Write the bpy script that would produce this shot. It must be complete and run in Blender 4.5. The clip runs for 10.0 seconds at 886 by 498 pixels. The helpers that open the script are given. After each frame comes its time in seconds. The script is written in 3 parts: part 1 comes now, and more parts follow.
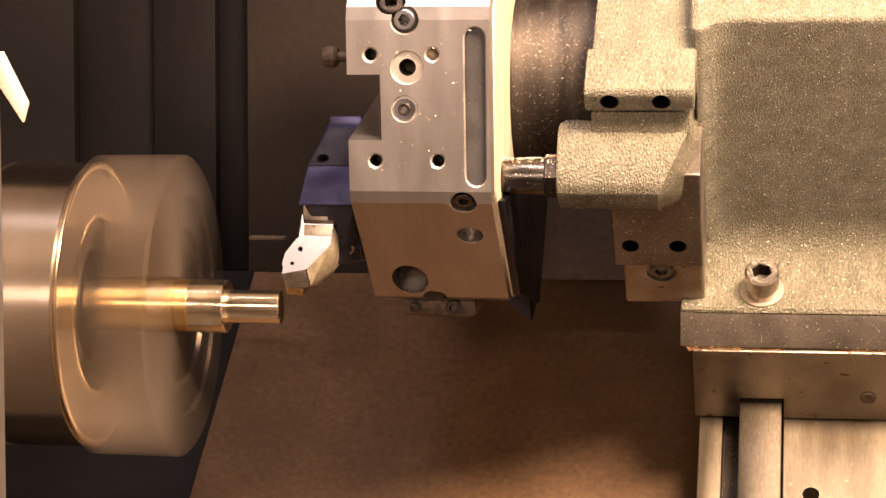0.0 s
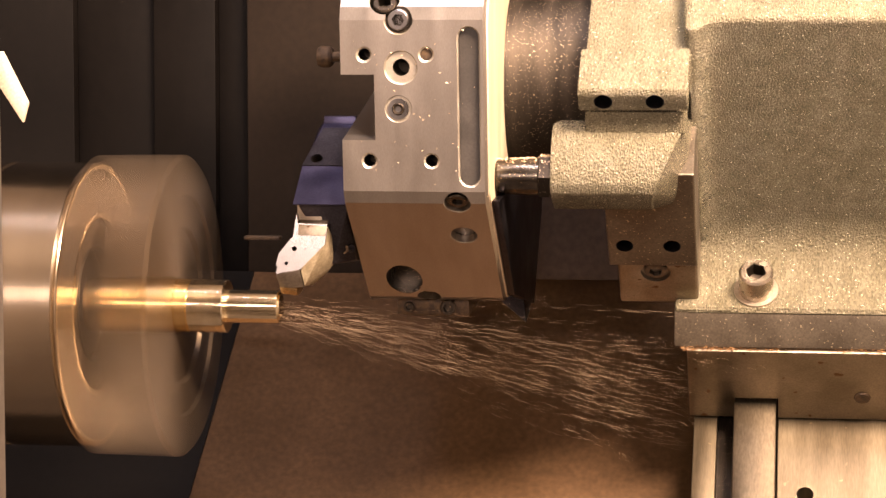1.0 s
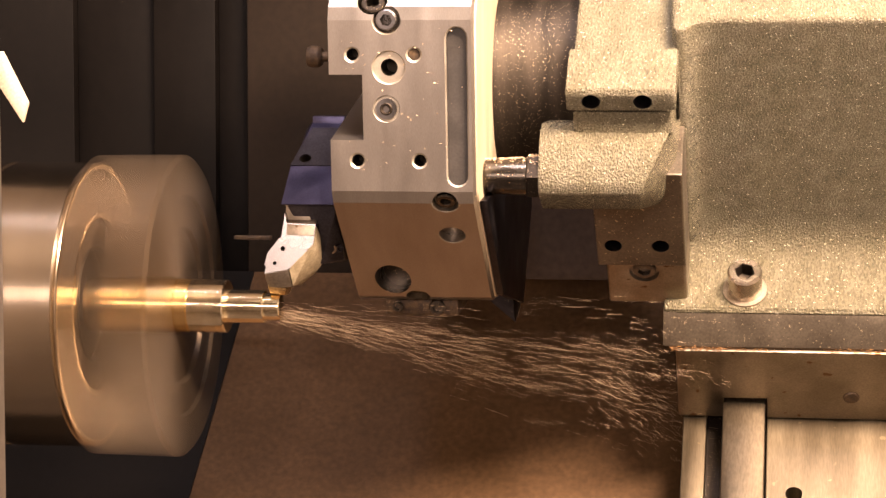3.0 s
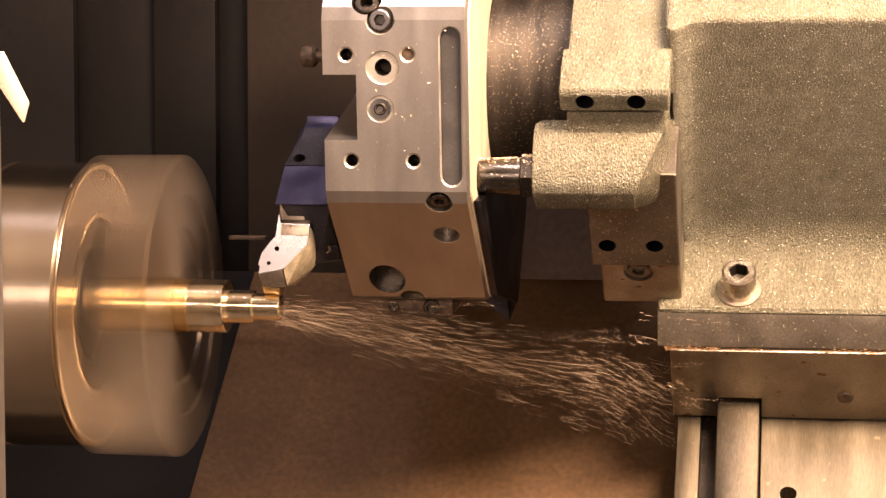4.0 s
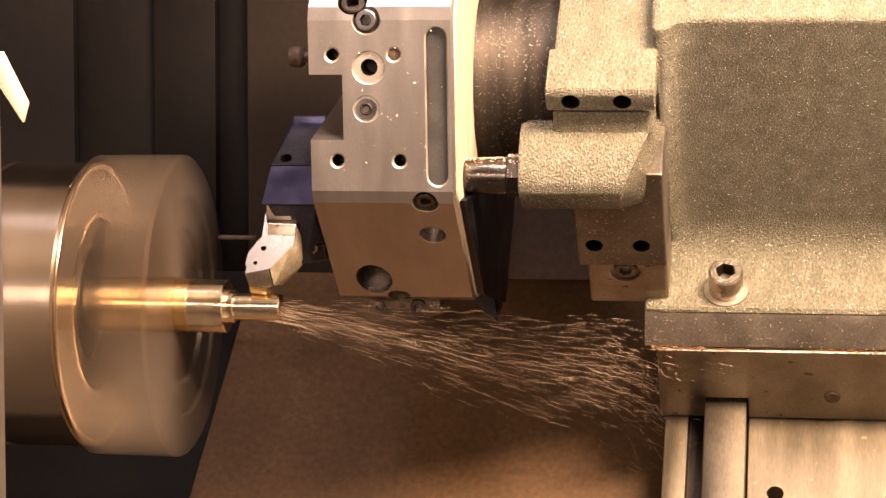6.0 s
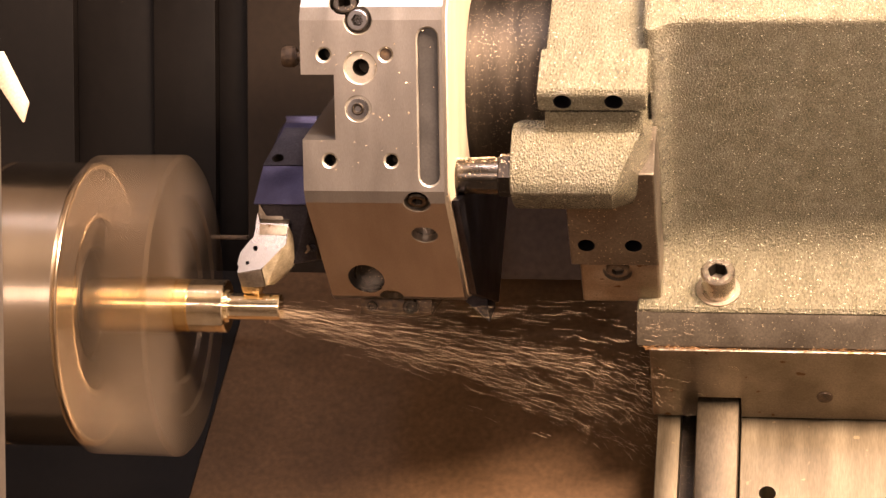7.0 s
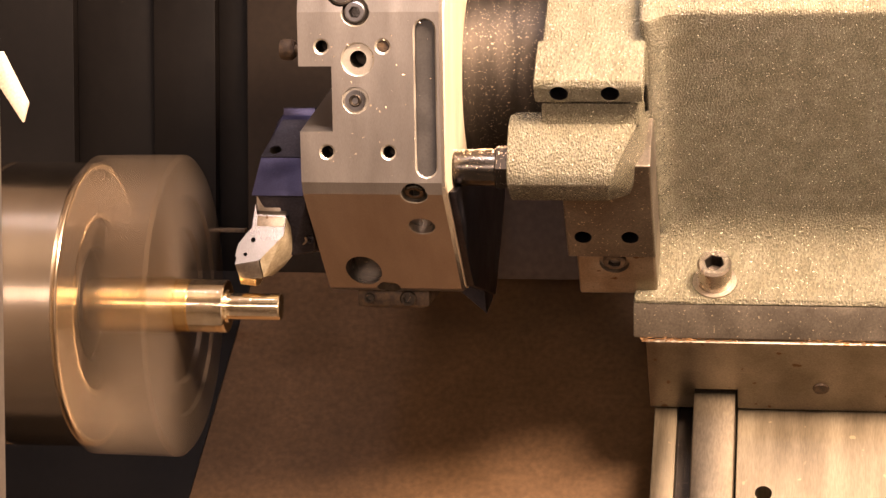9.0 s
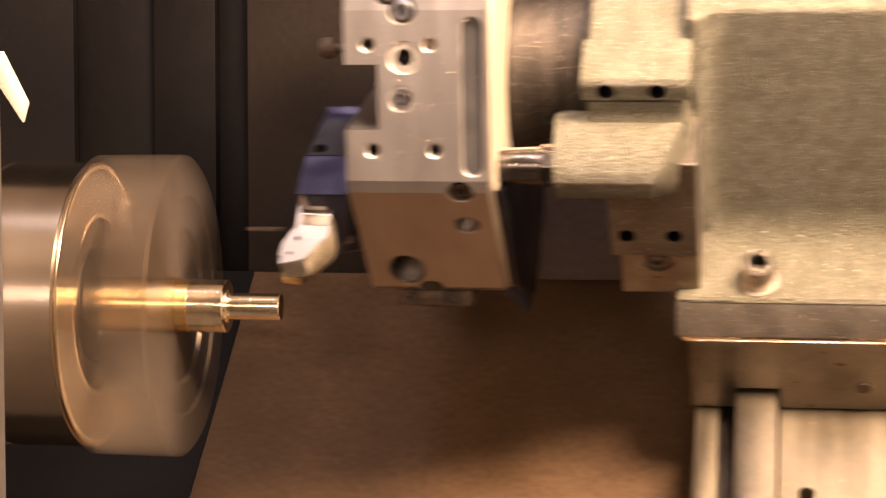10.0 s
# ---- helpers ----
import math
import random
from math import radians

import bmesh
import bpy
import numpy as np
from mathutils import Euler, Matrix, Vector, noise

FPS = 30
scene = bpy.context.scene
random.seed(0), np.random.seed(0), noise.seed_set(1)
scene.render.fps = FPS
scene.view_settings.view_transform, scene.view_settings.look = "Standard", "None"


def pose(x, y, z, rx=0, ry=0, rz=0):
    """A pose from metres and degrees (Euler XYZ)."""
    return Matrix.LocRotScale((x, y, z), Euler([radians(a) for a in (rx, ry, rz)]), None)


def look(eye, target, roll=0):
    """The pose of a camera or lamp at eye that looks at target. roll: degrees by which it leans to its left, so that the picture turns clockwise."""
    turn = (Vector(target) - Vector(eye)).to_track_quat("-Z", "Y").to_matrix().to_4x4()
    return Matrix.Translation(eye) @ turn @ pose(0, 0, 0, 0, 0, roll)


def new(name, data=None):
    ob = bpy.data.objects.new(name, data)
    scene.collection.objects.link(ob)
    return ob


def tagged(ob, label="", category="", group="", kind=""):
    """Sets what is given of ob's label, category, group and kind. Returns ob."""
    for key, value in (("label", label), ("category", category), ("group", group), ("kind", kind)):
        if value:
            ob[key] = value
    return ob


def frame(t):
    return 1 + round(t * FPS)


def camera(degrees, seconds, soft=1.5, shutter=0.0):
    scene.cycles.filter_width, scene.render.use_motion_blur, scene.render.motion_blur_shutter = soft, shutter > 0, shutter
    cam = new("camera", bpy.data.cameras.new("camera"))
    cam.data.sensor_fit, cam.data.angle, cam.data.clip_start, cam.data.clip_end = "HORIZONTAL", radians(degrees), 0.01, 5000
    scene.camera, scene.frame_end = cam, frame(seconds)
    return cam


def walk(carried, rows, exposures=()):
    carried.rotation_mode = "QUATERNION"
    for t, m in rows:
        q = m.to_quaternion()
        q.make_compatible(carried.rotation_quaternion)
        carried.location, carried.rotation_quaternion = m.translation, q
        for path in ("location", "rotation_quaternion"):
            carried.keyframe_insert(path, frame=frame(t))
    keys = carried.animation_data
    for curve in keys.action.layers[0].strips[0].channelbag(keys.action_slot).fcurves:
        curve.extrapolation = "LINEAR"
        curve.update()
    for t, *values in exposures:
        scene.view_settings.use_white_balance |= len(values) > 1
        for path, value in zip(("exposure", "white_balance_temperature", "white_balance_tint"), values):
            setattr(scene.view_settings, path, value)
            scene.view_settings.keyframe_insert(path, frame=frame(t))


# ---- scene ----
# Working space of a slant-bed turning machine. Lengths below are in millimetres
# and turned into metres when a mesh is made. x runs along the spindle, y away
# from the viewer, z up; the spindle axis is y = z = 0. The cross slide runs
# at 45 degrees: u points up and back along it, n stands square on it.
MM = 0.001
cam = camera(22.19, 10.0, soft=1.45, shutter=1.4)
EYE = (0.1906, -1.2228, 0.1264)
YAW, PITCH = 0.15376, 0.0750
AIM = (EYE[0] - math.sin(YAW) * math.cos(PITCH), EYE[1] + math.cos(YAW) * math.cos(PITCH), EYE[2] - math.sin(PITCH))
walk(cam, [(0, look(EYE, AIM)), (10, look(EYE, AIM))])

# ---- light ----
world = bpy.data.worlds.new("world")
scene.world = world
world.use_nodes = True
world.node_tree.nodes["Background"].inputs[0].default_value = (1.0, 0.86, 0.68, 1)
world.node_tree.nodes["Background"].inputs[1].default_value = 0.02


def area_lamp(name, eye, target, w, h, power, colour):
    data = bpy.data.lights.new(name, "AREA")
    data.shape, data.size, data.size_y, data.energy, data.color = "RECTANGLE", w, h, power, colour
    ob = new(name, data)
    ob.matrix_world = look(eye, target)
    return ob


area_lamp("work_light", (0.00, -0.34, 0.88), (0.04, 0.04, 0.06), 0.50, 0.10, 9.0, (1.0, 0.86, 0.93))
area_lamp("side_light", (0.52, -0.59, 0.77), (0.10, 0.04, 0.02), 0.44, 0.16, 80.0, (1.0, 0.70, 0.505))
# broad fill added from the front, not a lamp of the machine
area_lamp("front_fill", (0.05, -1.42, 0.32), (0.05, 0.05, 0.0), 1.1, 0.20, 13.0, (1.0, 0.725, 0.60))
scene.view_settings.exposure = 0.07


# ---- materials ----
def nodes_of(name):
    m = bpy.data.materials.new(name)
    m.use_nodes = True
    t = m.node_tree
    return m, t, t.nodes["Principled BSDF"]


def metal(name, base, base2, rough=(0.3, 0.45), metallic=1.0, scale=60.0, stretch=(1, 1, 1), bump=0.02, bump_scale=800.0,
          spots=None, specular=0.5, spot_amount=0.6, spot_scale=900.0, aniso=0.0, fine=0.5, bump_depth=0.001, turn=None, lathe=False):
    """A worked or painted metal: two tones in large clouds, fine grain in gloss and relief, and small specks."""
    m, t, b = nodes_of(name)
    n, l = t.nodes, t.links
    co = n.new("ShaderNodeTexCoord")
    mp = n.new("ShaderNodeMapping")
    mp.inputs["Scale"].default_value = stretch
    src = co.outputs["Object"]
    if turn:
        vr = n.new("ShaderNodeVectorRotate")
        vr.rotation_type = "X_AXIS"
        vr.inputs["Angle"].default_value = radians(turn)
        l.new(src, vr.inputs["Vector"])
        src = vr.outputs[0]
    l.new(src, mp.inputs[0])
    big = n.new("ShaderNodeTexNoise")
    big.inputs["Scale"].default_value, big.inputs["Detail"].default_value = scale, 5
    l.new(mp.outputs[0], big.inputs[0])
    small = n.new("ShaderNodeTexNoise")
    small.inputs["Scale"].default_value, small.inputs["Detail"].default_value = bump_scale, 3
    l.new(mp.outputs[0], small.inputs[0])
    ramp = n.new("ShaderNodeValToRGB")
    ramp.color_ramp.elements[0].position, ramp.color_ramp.elements[1].position = 0.35, 0.68
    ramp.color_ramp.elements[0].color, ramp.color_ramp.elements[1].color = (*base, 1), (*base2, 1)
    l.new(big.outputs[0], ramp.inputs[0])
    out = ramp.outputs[0]
    grain = n.new("ShaderNodeMix")
    grain.data_type, grain.blend_type = "RGBA", "MULTIPLY"
    grain.inputs[0].default_value = fine
    sm = n.new("ShaderNodeMapRange")
    sm.inputs[1].default_value, sm.inputs[2].default_value, sm.inputs[3].default_value, sm.inputs[4].default_value = 0.3, 0.7, 0.55, 1.25
    l.new(small.outputs[0], sm.inputs[0])
    l.new(out, grain.inputs[6]), l.new(sm.outputs[0], grain.inputs[7])
    out = grain.outputs[2]
    if spots:
        sp = n.new("ShaderNodeTexNoise")
        sp.inputs["Scale"].default_value, sp.inputs["Detail"].default_value = spot_scale, 1
        l.new(co.outputs["Object"], sp.inputs[0])
        st = n.new("ShaderNodeMapRange")
        st.inputs[1].default_value, st.inputs[2].default_value = spot_amount, spot_amount + 0.04
        l.new(sp.outputs[0], st.inputs[0])
        mx = n.new("ShaderNodeMix")
        mx.data_type = "RGBA"
        mx.inputs[7].default_value = (*spots, 1)
        l.new(st.outputs[0], mx.inputs[0]), l.new(out, mx.inputs[6])
        out = mx.outputs[2]
    l.new(out, b.inputs["Base Color"])
    rr = n.new("ShaderNodeMapRange")
    rr.inputs[1].default_value, rr.inputs[2].default_value, rr.inputs[3].default_value, rr.inputs[4].default_value = 0.3, 0.7, *rough
    l.new(big.outputs[0], rr.inputs[0]), l.new(rr.outputs[0], b.inputs["Roughness"])
    b.inputs["Metallic"].default_value = metallic
    b.inputs["Specular IOR Level"].default_value = specular
    b.inputs["Anisotropic"].default_value = aniso
    if lathe:
        # turning marks run round the x axis
        tg = n.new("ShaderNodeTangent")
        tg.direction_type, tg.axis = "RADIAL", "X"
        l.new(tg.outputs[0], b.inputs["Tangent"])
        b.inputs["Anisotropic Rotation"].default_value = 0.25
    if bump:
        bp = n.new("ShaderNodeBump")
        bp.inputs["Strength"].default_value, bp.inputs["Distance"].default_value = bump, bump_depth
        l.new(small.outputs[0], bp.inputs["Height"]), l.new(bp.outputs[0], b.inputs["Normal"])
    return m


steel = metal("ground_steel", (0.350, 0.322, 0.292), (0.410, 0.378, 0.343), (0.29, 0.36), metallic=0.95, scale=40, stretch=(2.0, 0.6, 0.4), bump=0.03, bump_scale=1400, fine=0.2, spots=(0.8, 0.68, 0.48), spot_amount=0.785, spot_scale=420)
# dark colour for the inside of holes, in place of their shade
bore_shade = metal("shaded_bore", (0.03, 0.026, 0.022), (0.06, 0.05, 0.04), (0.4, 0.6), scale=80, bump=0.05)
steel_dull = metal("stained_steel", (0.24, 0.20, 0.155), (0.40, 0.35, 0.285), (0.30, 0.52), scale=55, bump=0.06, bump_scale=900, fine=0.4, spots=(0.14, 0.08, 0.04), spot_amount=0.70, spot_scale=140)
steel_bright = metal("bright_steel", (0.19, 0.186, 0.19), (0.26, 0.255, 0.26), (0.22, 0.36), metallic=1.0, scale=60, stretch=(1, 1, 0.4), bump=0.03, bump_scale=1800, fine=0.2)
steel_dark = metal("oiled_dark_steel", (0.020, 0.016, 0.013), (0.052, 0.042, 0.032), (0.46, 0.62), metallic=0.92, scale=30, stretch=(3, 1, 0.3), spots=(0.5, 0.4, 0.27), spot_amount=0.70, spot_scale=1500, bump=0.05)
black_oxide = metal("black_oxide_steel", (0.035, 0.033, 0.04), (0.07, 0.065, 0.075), (0.32, 0.45), scale=50, bump=0.04)
blued = metal("blued_steel", (0.042, 0.042, 0.085), (0.068, 0.068, 0.125), (0.28, 0.42), scale=60, stretch=(0.6, 1, 1), bump=0.03, bump_scale=1800, fine=0.3)
cast_paint = metal("grey_cast_paint", (0.130, 0.118, 0.077), (0.166, 0.152, 0.103), (0.14, 0.26), metallic=0.0, scale=90, stretch=(1, 1, 0.5), turn=45, bump=1.0, bump_scale=980, bump_depth=0.0026, fine=0.9, spots=(0.52, 0.47, 0.33), spot_amount=0.70, spot_scale=820)
chuck_steel = metal("turned_chuck_steel", (0.36, 0.305, 0.24), (0.43, 0.365, 0.285), (0.20, 0.26), scale=20, stretch=(8, 1, 1), bump=0.02, aniso=0.75, lathe=True)
# much brighter than the chuck, so the highlight is partly in the colour
ring_steel = metal("highlight_ring_steel", (0.80, 0.66, 0.46), (0.86, 0.72, 0.52), (0.14, 0.2), scale=20, stretch=(0.2, 1, 1), bump=0.02)
jaw_steel = metal("soft_jaw_steel", (0.15, 0.112, 0.075), (0.20, 0.155, 0.108), (0.30, 0.38), metallic=0.85, scale=20, stretch=(0.2, 1, 1), bump=0.02)
pin_steel = metal("oily_pin_steel", (0.065, 0.058, 0.05), (0.12, 0.106, 0.09), (0.22, 0.35), scale=60, stretch=(0.3, 1, 1), spots=(0.6, 0.45, 0.3), spot_amount=0.68, spot_scale=1100, bump=0.03)
raw_brass = metal("drawn_brass", (0.82, 0.57, 0.25), (0.85, 0.60, 0.28), (0.24, 0.28), scale=20, stretch=(1, 0.4, 0.4), bump=0.01, fine=0.05, aniso=0.6, lathe=True)
brass = metal("turned_brass", (0.93, 0.81, 0.58), (0.97, 0.87, 0.66), (0.09, 0.15), scale=60, stretch=(6, 0.4, 0.4), bump=0.03, bump_scale=900, fine=0.08, aniso=0.7, lathe=True)
end_steel = metal("turned_end_steel", (0.50, 0.42, 0.29), (0.62, 0.53, 0.38), (0.55, 0.7), metallic=0.35, scale=50, stretch=(1, 3, 0.15), bump=0.05, fine=0.3)
# stained steel, tinted gold and lighter as the side light falls on it
stained_flank = metal("stained_flank_steel", (0.30, 0.25, 0.16), (0.44, 0.37, 0.25), (0.35, 0.5), metallic=0.55, scale=220, bump=0.12, bump_scale=700, fine=0.5)
carbide = metal("carbide_insert", (0.55, 0.38, 0.18), (0.68, 0.50, 0.26), (0.25, 0.4), scale=200)
rust = metal("rusty_gap", (0.035, 0.020, 0.010), (0.11, 0.07, 0.036), (0.55, 0.8), metallic=0.1, scale=260, bump=0.4)
rim_steel = metal("machined_rim_steel", (0.38, 0.345, 0.29), (0.47, 0.43, 0.36), (0.38, 0.52), metallic=0.8, scale=80, bump=0.03, fine=0.2)
orange_rust = metal("orange_rust", (0.14, 0.066, 0.02), (0.27, 0.14, 0.045), (0.6, 0.85), metallic=0.0, scale=300, bump=0.2)
way_steel = metal("scraped_way_steel", (0.105, 0.085, 0.057), (0.175, 0.146, 0.102), (0.42, 0.56), scale=42, stretch=(1.6, 0.22, 0.22), bump=0.04, fine=0.35, spots=(0.2, 0.16, 0.1), spot_amount=0.74, spot_scale=170)
brown_cover = metal("oily_brown_cover", (0.060, 0.0335, 0.015), (0.084, 0.048, 0.023), (0.5, 0.7), metallic=0.0, specular=0.15, scale=22, bump=0.08, bump_scale=260, fine=0.5)
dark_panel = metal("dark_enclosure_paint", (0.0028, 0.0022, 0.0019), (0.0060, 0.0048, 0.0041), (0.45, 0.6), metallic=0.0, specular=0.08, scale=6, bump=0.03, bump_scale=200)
warm_panel = metal("brown_enclosure_paint", (0.0105, 0.0070, 0.0048), (0.0165, 0.0115, 0.0078), (0.5, 0.6), metallic=0.0, specular=0.15, scale=7, bump=0.03, bump_scale=200)
grey_panel = metal("grey_enclosure_paint", (0.066, 0.047, 0.036), (0.085, 0.062, 0.048), (0.5, 0.6), metallic=0.0, specular=0.2, scale=9, bump=0.03, bump_scale=200)
# tones of the unseen panels, chosen for how much light they bounce
bounce_panel = metal("pale_bounce_paint", (0.25, 0.215, 0.18), (0.31, 0.27, 0.23), (0.4, 0.55), metallic=0.0, scale=4, bump=0.03)
floor_panel = metal("dark_floor_paint", (0.035, 0.026, 0.018), (0.06, 0.045, 0.032), (0.35, 0.55), metallic=0.0, scale=9, bump=0.03)
post_paint = metal("grimy_post_paint", (0.05, 0.043, 0.035), (0.08, 0.068, 0.055), (0.4, 0.55), metallic=0.0, scale=20, bump=0.03)
# steel darkened to paint the shade inside the turret's slot
slot_shade = metal("shaded_slot_steel", (0.030, 0.027, 0.024), (0.045, 0.040, 0.036), (0.4, 0.5), metallic=0.1, scale=60, bump=0.03)
rail_steel = metal("oily_rail_steel", (0.10, 0.082, 0.058), (0.17, 0.140, 0.10), (0.34, 0.5), scale=30, stretch=(1, 0.3, 0.3), bump=0.03)
stop_steel = metal("oily_stop_steel", (0.13, 0.11, 0.085), (0.20, 0.17, 0.13), (0.35, 0.5), metallic=0.8, scale=40, bump=0.06, spots=(0.5, 0.42, 0.28), spot_amount=0.70, spot_scale=700)
gib_steel = metal("stained_gib_steel", (0.19, 0.158, 0.118), (0.29, 0.245, 0.19), (0.32, 0.5), scale=45, bump=0.06, bump_scale=900, fine=0.4, spots=(0.14, 0.08, 0.04), spot_amount=0.70, spot_scale=140)
bolt_steel = metal("worn_bolt_steel", (0.34, 0.295, 0.235), (0.46, 0.40, 0.33), (0.20, 0.32), metallic=0.95, scale=90, bump=0.06)
beige = metal("beige_paint", (0.50, 0.41, 0.30), (0.57, 0.48, 0.36), (0.35, 0.5), metallic=0.0, scale=20, bump=0.03)


# ---- mesh helpers ----
def finish(bm, bevel=0.0, smooth=35, segs=2):
    bmesh.ops.remove_doubles(bm, verts=bm.verts, dist=1e-4)
    bmesh.ops.recalc_face_normals(bm, faces=bm.faces)
    if bevel:
        es = [e for e in bm.edges if len(e.link_faces) == 2 and e.calc_face_angle(0) > radians(28)]
        bmesh.ops.bevel(bm, geom=es, offset=bevel, segments=segs, profile=0.5, affect="EDGES", clamp_overlap=True)
    for f in bm.faces:
        f.smooth = True
    for e in bm.edges:
        if len(e.link_faces) != 2 or e.calc_face_angle(0) > radians(smooth):
            e.smooth = False
    return bm


def to_mesh(name, bm):
    me = bpy.data.meshes.new(name)
    bmesh.ops.scale(bm, vec=(MM, MM, MM), verts=bm.verts)
    bm.to_mesh(me)
    bm.free()
    return me


def part(name, bm, mat, parent=None, label=""):
    """Links a bmesh, or a mesh that is done, as one mesh object, under a thing or on its own."""
    me = bm if isinstance(bm, bpy.types.Mesh) else to_mesh(name, bm)
    if not me.materials:
        me.materials.append(mat)
    ob = new(name, me)
    if parent:
        ob.parent = parent
    if label:
        tagged(ob, label)
    return ob


def thing(name, label, category, group="", kind=""):
    return tagged(new(name), label, category, group, kind)


def XYZ(x, y, z):
    return Vector((x, y, z))


def XUN(x, u, n):
    """A point in the frame of the cross slide."""
    return Vector((x, (u - n) * 0.70710678, (u + n) * 0.70710678))


def prism(profile, x0, x1, frame_of=XUN, bevel=0.0, segs=2, bm=None, done=True):
    """A closed outline (a, b), drawn out along x."""
    bm = bm or bmesh.new()
    v0 = [bm.verts.new(frame_of(x0, a, b)) for a, b in profile]
    v1 = [bm.verts.new(frame_of(x1, a, b)) for a, b in profile]
    bm.faces.new(v0), bm.faces.new(v1)
    for i in range(len(profile)):
        j = (i + 1) % len(profile)
        bm.faces.new((v0[i], v0[j], v1[j], v1[i]))
    return finish(bm, bevel, segs=segs) if done else bm


def box(x0, x1, a0, a1, b0, b1, frame_of=XYZ, bevel=0.6, segs=2):
    return prism([(a0, b0), (a1, b0), (a1, b1), (a0, b1)], x0, x1, frame_of, bevel, segs)


def hull(points, bevel=0.6):
    bm = bmesh.new()
    vs = [bm.verts.new(p) for p in points]
    r = bmesh.ops.convex_hull(bm, input=vs)
    bmesh.ops.delete(bm, geom=list({g for g in r["geom_interior"] + r["geom_unused"] if isinstance(g, bmesh.types.BMVert)}), context="VERTS")
    bmesh.ops.dissolve_limit(bm, angle_limit=radians(2), verts=bm.verts, edges=bm.edges)
    return finish(bm, bevel)


def revolve(profile, segs=96, a0=0.0, a1=360.0, closed=False):
    """An outline (x, r) turned round the x axis; a sector gets end faces."""
    bm = bmesh.new()
    full = a1 - a0 >= 360
    steps = segs if full else segs + 1
    rings = []
    for i in range(steps):
        a = radians(a0 + (a1 - a0) * i / segs)
        rings.append([bm.verts.new((x, -r * math.cos(a), r * math.sin(a))) for x, r in profile])
    m = len(profile)
    for i in range(segs):
        p, q = rings[i], rings[(i + 1) % steps]
        for k in range(m if closed else m - 1):
            j = (k + 1) % m
            bm.faces.new((p[k], p[j], q[j], q[k]))
    if not full:
        bm.faces.new(rings[0]), bm.faces.new(rings[-1])
    return finish(bm)


def on_axis(bm, origin, axis, roll_ref=None):
    """Turns a mesh made along x so that its x runs along axis from origin."""
    q = Vector((1, 0, 0)).rotation_difference(Vector(axis).normalized())
    bmesh.ops.transform(bm, matrix=Matrix.Translation(origin) @ q.to_matrix().to_4x4(), verts=bm.verts)
    return bm


def cylinder(origin, axis, r, length, segs=32, r2=None):
    r2 = r if r2 is None else r2
    return on_axis(revolve([(0, 0), (0, r), (length, r2), (length, 0)], segs), origin, axis)


def carve(name, bm, cutters, mat, inner=None):
    """The mesh bm with the cutters taken out of it."""
    ob = bpy.data.objects.new(name, to_mesh(name, bm))
    scene.collection.objects.link(ob)
    ob.data.materials.append(mat)
    gone = []
    for c in cutters:
        c, own = c if isinstance(c, tuple) else (c, None)
        k = bpy.data.objects.new("cutter", to_mesh("cutter", c))
        scene.collection.objects.link(k)
        for one in (own if isinstance(own, list) else [own or inner or mat]):
            k.data.materials.append(one)
        mod = ob.modifiers.new("cut", "BOOLEAN")
        mod.operation, mod.object, mod.solver, mod.material_mode = "DIFFERENCE", k, "EXACT", "TRANSFER"
        gone.append(k)
    bpy.context.view_layer.update()
    dg = bpy.context.evaluated_depsgraph_get()
    me = bpy.data.meshes.new_from_object(ob.evaluated_get(dg))
    me.name = name
    me.polygons.foreach_set("use_smooth", [True] * len(me.polygons))
    me.set_sharp_from_angle(angle=radians(16))
    for o in [ob] + gone:
        bpy.data.objects.remove(o)
    return me


def socket_screw(name, origin, axis, r, h, mat, parent, label="", segs=48):
    """A cap screw head with a hexagon socket, standing on origin."""
    bm = revolve([(0, 0), (0, r), (h - 0.12 * r, r), (h, r * 0.88), (h, r * 0.60), (h - 0.06 * r, r * 0.56), (h - 0.85 * r, r * 0.54), (h - 0.95 * r, 0)], segs)
    # the socket's six flats
    for v in bm.verts:
        d = math.hypot(v.co.y, v.co.z)
        if r * 0.4 < d < r * 0.7:
            a = math.atan2(v.co.z, v.co.y)
            k = math.cos(math.pi / 6) / math.cos((a % (math.pi / 3)) - math.pi / 6)
            v.co.y, v.co.z = v.co.y * k, v.co.z * k
    # faces inside the socket are coloured dark for the shade there
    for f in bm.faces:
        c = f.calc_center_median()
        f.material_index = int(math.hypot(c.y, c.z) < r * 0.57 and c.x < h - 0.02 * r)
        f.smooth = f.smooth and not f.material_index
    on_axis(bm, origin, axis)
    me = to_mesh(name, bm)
    me.materials.append(mat), me.materials.append(bore_shade)
    return part(name, me, mat, parent, label)


# ---- enclosure ----
def structure(name, bm, mat, label):
    return tagged(part(name, bm, mat), label, "machine enclosure", kind="structure")


# unseen panels added for bounced light: pale roof and sides, dark floor
structure("floor", box(-560, 760, -1460, 320, -520, -490, bevel=0), floor_panel, "unseen dark floor that keeps bounced light low")
structure("ceiling", box(-560, 760, -1460, 330, 960, 980, bevel=0), bounce_panel, "unseen pale roof that bounces light")
structure("wall_front", box(-560, 760, -1490, -1460, -520, 980, bevel=0), bounce_panel, "unseen pale front panel that bounces light")
structure("wall_left", box(-590, -560, -1490, 330, -520, 980, bevel=0), bounce_panel, "unseen pale left wall that bounces light")
structure("wall_right", box(760, 790, -1490, 330, -520, 980, bevel=0), bounce_panel, "unseen pale right wall that bounces light")
wall_back = tagged(new("wall_back"), "dark folded sheet-metal back wall", "machine enclosure", kind="structure")
